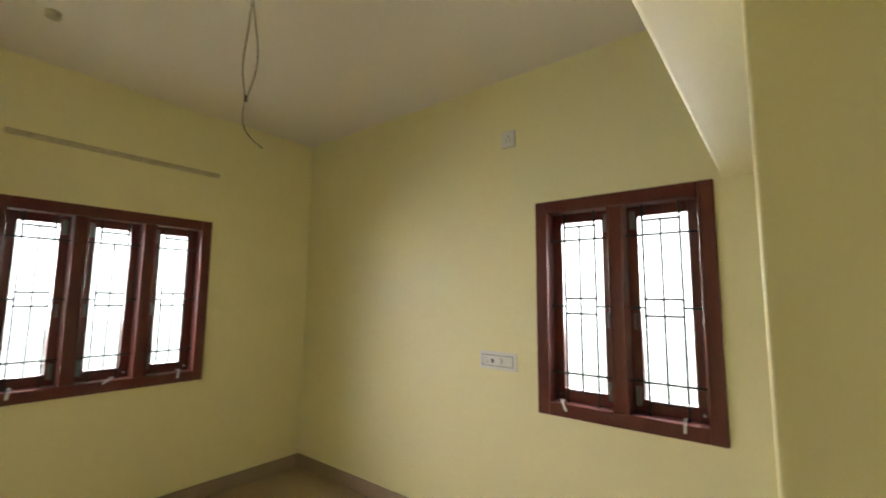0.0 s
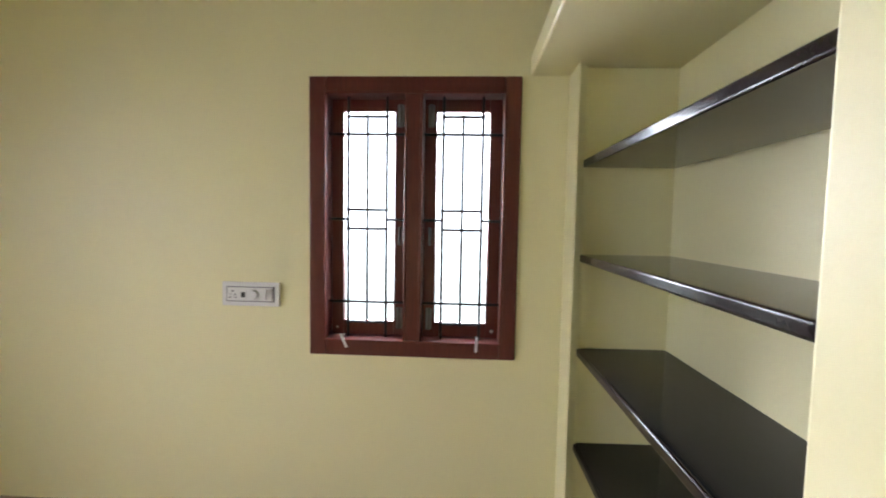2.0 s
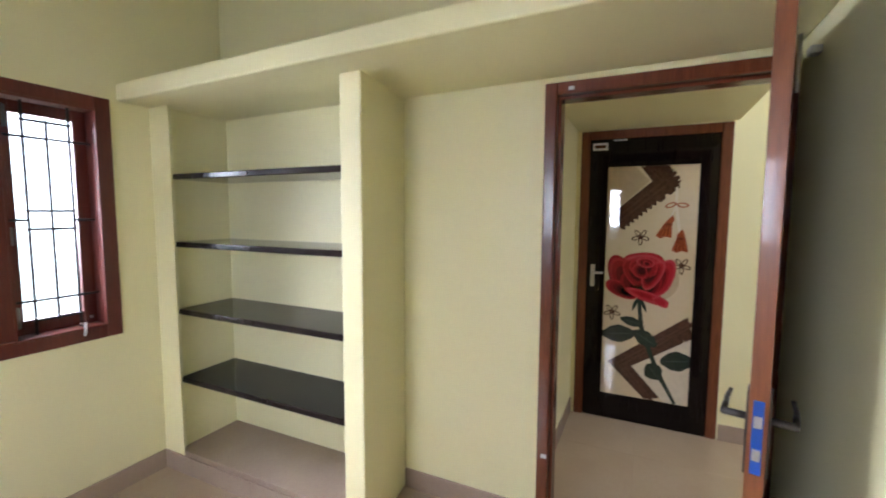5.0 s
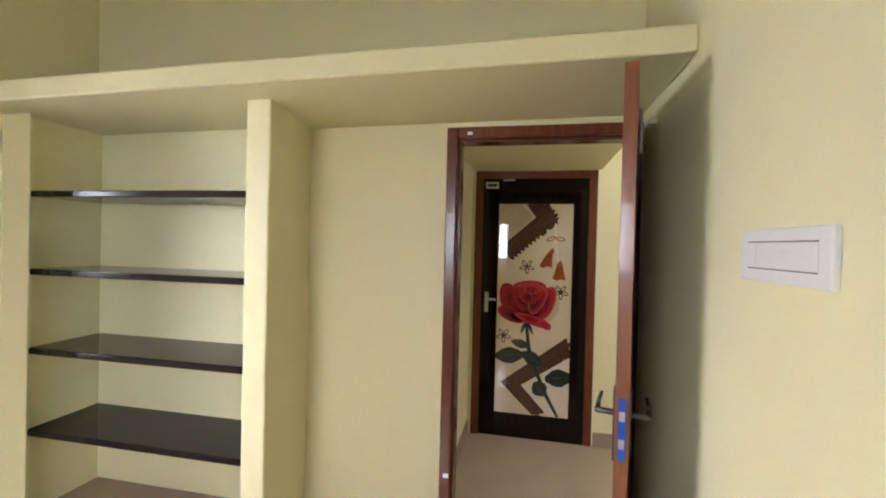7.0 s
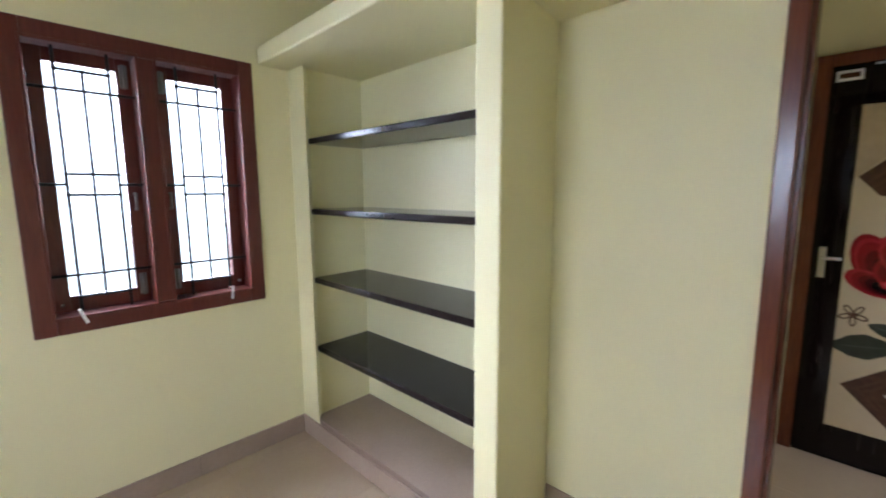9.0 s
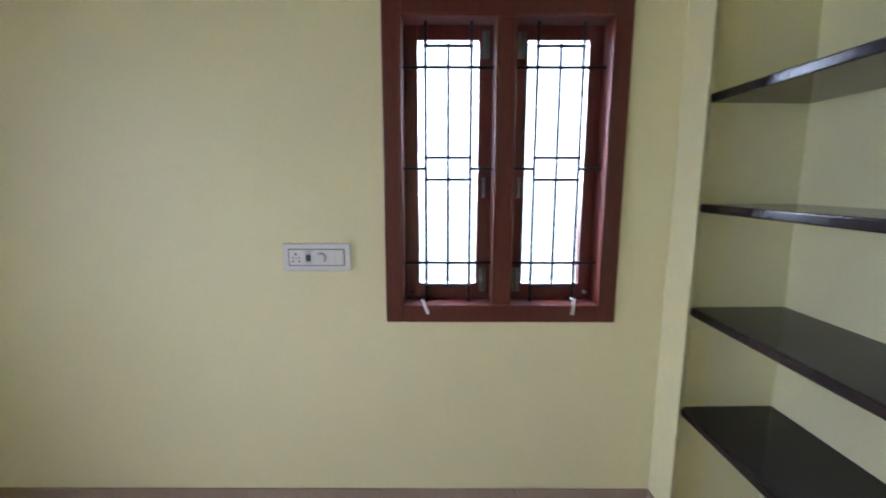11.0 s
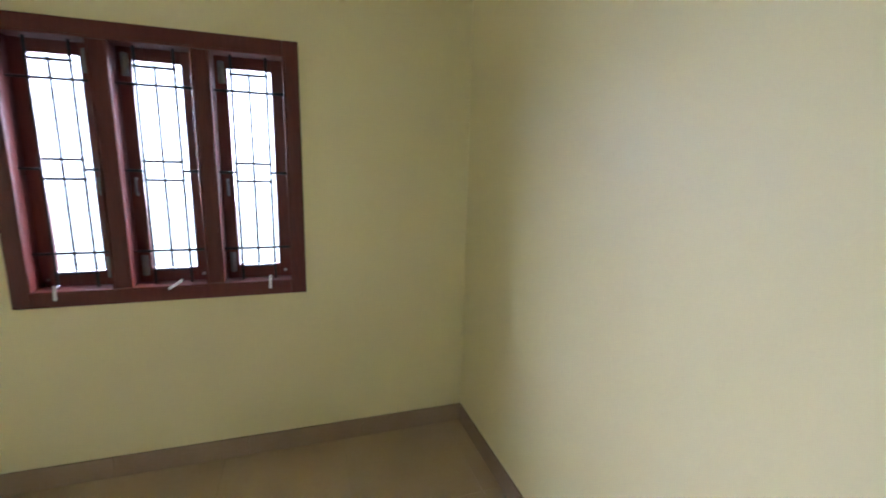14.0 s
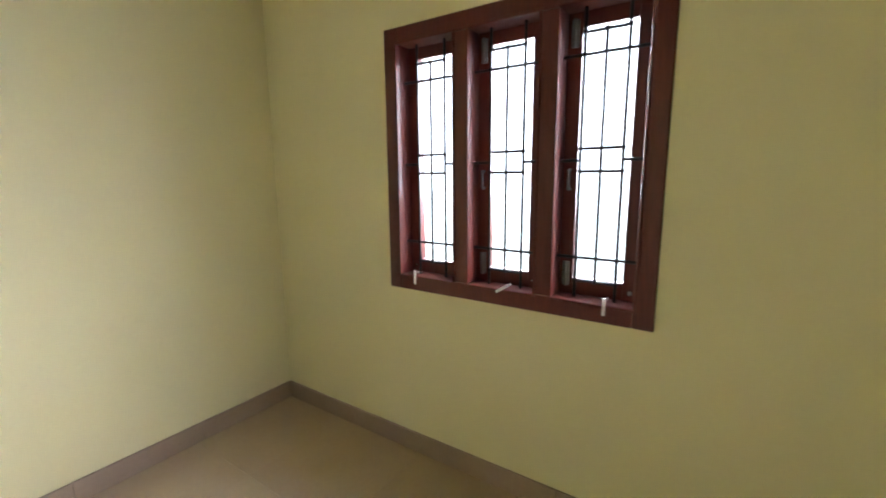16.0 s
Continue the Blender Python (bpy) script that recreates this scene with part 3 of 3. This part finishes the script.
def band(points, w, teeth=0):
    """A band along a line of points, of half width w, with a lace edge of so many teeth on its outer side."""
    a = (PZ1 - PZ0) / (PY1 - PY0)
    left, right = [], []
    ps = [Vector((u, v * a)) for u, v in points]
    for i, p in enumerate(ps):
        d = ((ps[i + 1] - p).normalized() if i + 1 < len(ps) else Vector((0, 0))) + ((p - ps[i - 1]).normalized() if i else Vector((0, 0)))
        d.normalize()
        nrm = Vector((-d.y, d.x)) * (1.35 if 0 < i < len(ps) - 1 else 1.0)
        left.append(p + nrm * w), right.append(p - nrm * w)
    edge = []
    for i in range(len(left) - 1):
        d = left[i + 1] - left[i]
        nn = Vector((-d.y, d.x)).normalized()
        for j in range(max(teeth, 1)):
            edge.append(left[i] + d * j / max(teeth, 1))
            if teeth:
                edge.append(left[i] + d * (j + 0.5) / teeth + nn * 0.045)
    edge.append(left[-1])
    return [(min(max(p.x, 0.0), 1.0), min(max(p.y / a, 0.0), 1.0)) for p in edge + right[::-1]]


# picture frames with a lace edge and a carved band
for line in ([(0.46, -0.02), (0.65, 0.068), (0.10, 0.236)], [(1.02, 0.652), (0.22, 0.860), (0.60, 1.01)]):
    print_shape("printed_frame", band(line[::-1], 0.108, 13), PICBROWN, 1)
    print_shape("printed_moulding", band(line[::-1], 0.040), PICMOULD, 2)
    print_shape("printed_moulding", band(line[::-1], 0.016), PICBROWN, 3)
print_shape("printed_mat", [(0.36, 0.862), (1.0, 0.715), (1.0, 1.0), (0.74, 1.0)], PICLIGHT, 2)
print_shape("printed_mat", [(0.0, 0.0), (0.31, 0.0), (0.475, 0.062), (0.10, 0.182), (0.0, 0.215)], PICTAN, 1)
# flower outlines
for fu, fv in ((0.40, 0.297), (0.86, 0.412), (0.105, 0.630)):
    for i in range(5):
        t = i * 2 * math.pi / 5 + 0.3
        c = (fu + 0.058 * math.cos(t), fv + 0.058 * math.sin(t) * 0.34)
        print_shape("printed_flower", blob(c[0], c[1], 0.048, 0.026, t, n=16), PICBROWN, 4)
        print_shape("printed_flower", blob(c[0], c[1], 0.032, 0.013, t, n=14), CREAM, 5)
    print_shape("printed_flower", blob(fu, fv, 0.014, 0.014, n=10), PICBROWN, 6)
# tassels on a pale cord
print_shape("printed_cord", band([(0.77, 0.09), (0.775, 0.17), (0.82, 0.27)], 0.012), PICLIGHT, 4)
print_shape("printed_cord", band([(0.775, 0.165), (0.72, 0.215)], 0.010), PICLIGHT, 4)
for u, t in ((0.715, -0.35), (0.84, 0.12)):
    print_shape("printed_bow", blob(u, 0.163, 0.066, 0.030, t, n=18), TASSEL, 5)
    print_shape("printed_bow", blob(u, 0.163, 0.046, 0.015, t, n=16), CREAM, 6)
for tu, tv, lean in ((0.685, 0.255, -0.035), (0.83, 0.313, 0.0)):
    print_shape("printed_tassel", [(tu - lean + 0.02, tv - 0.052), (tu - lean + 0.045, tv - 0.032), (tu + 0.045, tv - 0.012), (tu + lean + 0.085, tv + 0.030), (tu + lean + 0.09, tv + 0.043), (tu + lean + 0.02, tv + 0.038), (tu + lean - 0.03, tv + 0.046), (tu + lean - 0.085, tv + 0.036), (tu - 0.04, tv - 0.012), (tu - lean - 0.03, tv - 0.032)], TASSEL, 6)
    for k in (-0.05, -0.01, 0.035):
        print_shape("printed_strand", [(tu + k * 0.5, tv - 0.014), (tu + k * 0.5 + 0.010, tv - 0.014), (tu + lean + k + 0.014, tv + 0.036), (tu + lean + k, tv + 0.036)], TASSELDARK, 7)
    print_shape("printed_knot", blob(tu - lean * 0.6, tv - 0.014, 0.042, 0.014, n=14), TASSELDARK, 8)
# stem and leaves
# the rose's drop shadow, part of the print, drawn as a tan shape
print_shape("printed_drop_shadow", blob(0.50, 0.475, 0.36, 0.26, 0.1, wav=0.05, k=3), PICTAN, 3)
print_shape("printed_stem", band([(0.41, 0.55), (0.45, 0.68), (0.57, 0.80), (0.70, 0.90), (0.86, 1.0)], 0.020), LEAFGREEN, 4)
for u, v, ru, rv, t in ((0.19, 0.724, 0.18, 0.115, -0.12), (0.34, 0.665, 0.12, 0.060, 0.25), (0.50, 0.732, 0.14, 0.095, 0.55), (0.86, 0.815, 0.16, 0.125, -0.15), (0.61, 0.873, 0.10, 0.110, 0.9)):
    print_shape("printed_leaf", blob(u, v, ru, rv, t, wav=0.03, k=9, n=36, tip=0.15), LEAFGREEN, 5)
    print_shape("printed_vein", blob(u, v, ru * 0.85, 0.006, t, n=10), LEAFPALE, 6)
for u, v, t in ((0.37, 0.588, 1.9), (0.47, 0.59, 1.2)):
    print_shape("printed_sepal", blob(u, v, 0.075, 0.022, t, n=16, tip=0.2), LEAFGREEN, 5)


def petal(layer, u, v, ru, rv, turn, du, dv, tones):
    """A printed petal: its rim in the first tone, its heart, towards (du, dv), in the last."""
    n = len(tones)
    for i, tone in enumerate(tones):
        f = i / n
        print_shape("printed_petal", blob(u + du * f, v + dv * f, ru * (1 - 0.75 * f), rv * (1 - 0.75 * f), turn, wav=0.035, k=3, n=30), ROSES[tone], layer + 0.2 * i)


petal(7, 0.42, 0.462, 0.35, 0.25, 0.0, 0.0, 0.02, (3, 3, 2, 1))
petal(8, 0.17, 0.450, 0.135, 0.215, -0.2, 0.08, 0.03, (3, 4, 3, 3, 2, 2, 1))
petal(9, 0.66, 0.468, 0.125, 0.245, 0.4, -0.07, 0.02, (5, 4, 4, 3, 2, 2, 1))
petal(10, 0.45, 0.402, 0.235, 0.120, 0.0, 0.0, 0.03, (4, 5, 4, 3, 2, 1))
petal(11, 0.20, 0.528, 0.205, 0.095, 0.42, 0.09, 0.012, (4, 3, 2, 1, 0))
petal(12, 0.43, 0.488, 0.235, 0.190, 0.05, 0.03, 0.025, (3, 2, 2, 1, 0, 0))
petal(13, 0.33, 0.452, 0.095, 0.185, -0.45, 0.05, 0.0, (4, 3, 3, 2, 1, 1))
petal(14, 0.56, 0.458, 0.095, 0.205, 0.5, -0.04, 0.0, (5, 4, 3, 2, 1, 1))
petal(15, 0.45, 0.428, 0.165, 0.130, 0.1, 0.01, 0.0, (4, 3, 3, 2, 1))
petal(16, 0.41, 0.442, 0.085, 0.100, -0.5, 0.03, 0.0, (4, 3, 2, 1))
petal(17, 0.47, 0.405, 0.105, 0.062, 0.15, 0.01, 0.003, (5, 4, 3, 1, 0))
petal(18, 0.485, 0.410, 0.050, 0.034, 0.5, 0.005, 0.0, (4, 3, 1))
petal(19, 0.50, 0.550, 0.265, 0.066, 0.30, -0.04, -0.006, (4, 5, 5, 4, 4, 3))
petal(20, 0.66, 0.570, 0.095, 0.052, 0.5, -0.03, -0.003, (5, 4, 4))
part("name_plate", boxed(LX - 0.004, LX + 0.001, 0.745, 0.845, DH - 0.135, DH - 0.085, bevel=0.001), PLASTIC, rose_door, "small white plate with dark lettering")
part("plate_bar", boxed(LX - 0.005, LX - 0.0035, 0.757, 0.833, DH - 0.122, DH - 0.098), PICBROWN, rose_door)
part("latch_plate", boxed(LX - 0.004, LX + 0.001, 0.62, 0.71, DH - 0.075, DH - 0.066, bevel=0.001), STEEL, rose_door)
hp = part("handle_plate", boxed(LX - 0.006, LX + 0.001, 0.805, 0.835, 1.00, 1.16, bevel=0.002), STEEL, rose_door, "steel lever handle")
part("lever", rod((LX - 0.035, 0.825, 1.105), (LX - 0.035, 0.745, 1.105), 0.008, 12), STEEL, hp, smooth=True)
part("lever_post", rod((LX - 0.035, 0.820, 1.105), (LX, 0.820, 1.105), 0.009, 12), STEEL, hp, smooth=True)


# ---- floor tiles, last ----
floor = setting("floor", boxed(XW - 0.1, XH + 0.9, -3.3, YN + 0.1, -0.3, FLOOR - 0.003), GROUT, "glossy beige vitrified floor tiles", "floor")
T = 0.6
shapes = {}
ix = 0
x = XW
while x < XH - 0.01:
    y = -3.2
    while y < YN - 0.01:
        x1, y1 = min(x + T, XH), min(y + T, YN)
        if x1 > 0.6 or y1 > YS:
            key = (round(x1 - x, 3), round(y1 - y, 3))
            if key not in shapes:
                b_ = boxed(0.0003, key[0] - 0.0003, 0.0003, key[1] - 0.0003, -0.008, 0, bevel=0.0005, seg=1)
                shapes[key] = bpy.data.meshes.new("floor_tile")
                b_.to_mesh(shapes[key])
                b_.free()
                shapes[key].materials.append(TILE)
            ob = new("floor_tile", shapes[key])
            ob.location, ob.parent = (x, y, FLOOR), floor
        y += T
    x += T
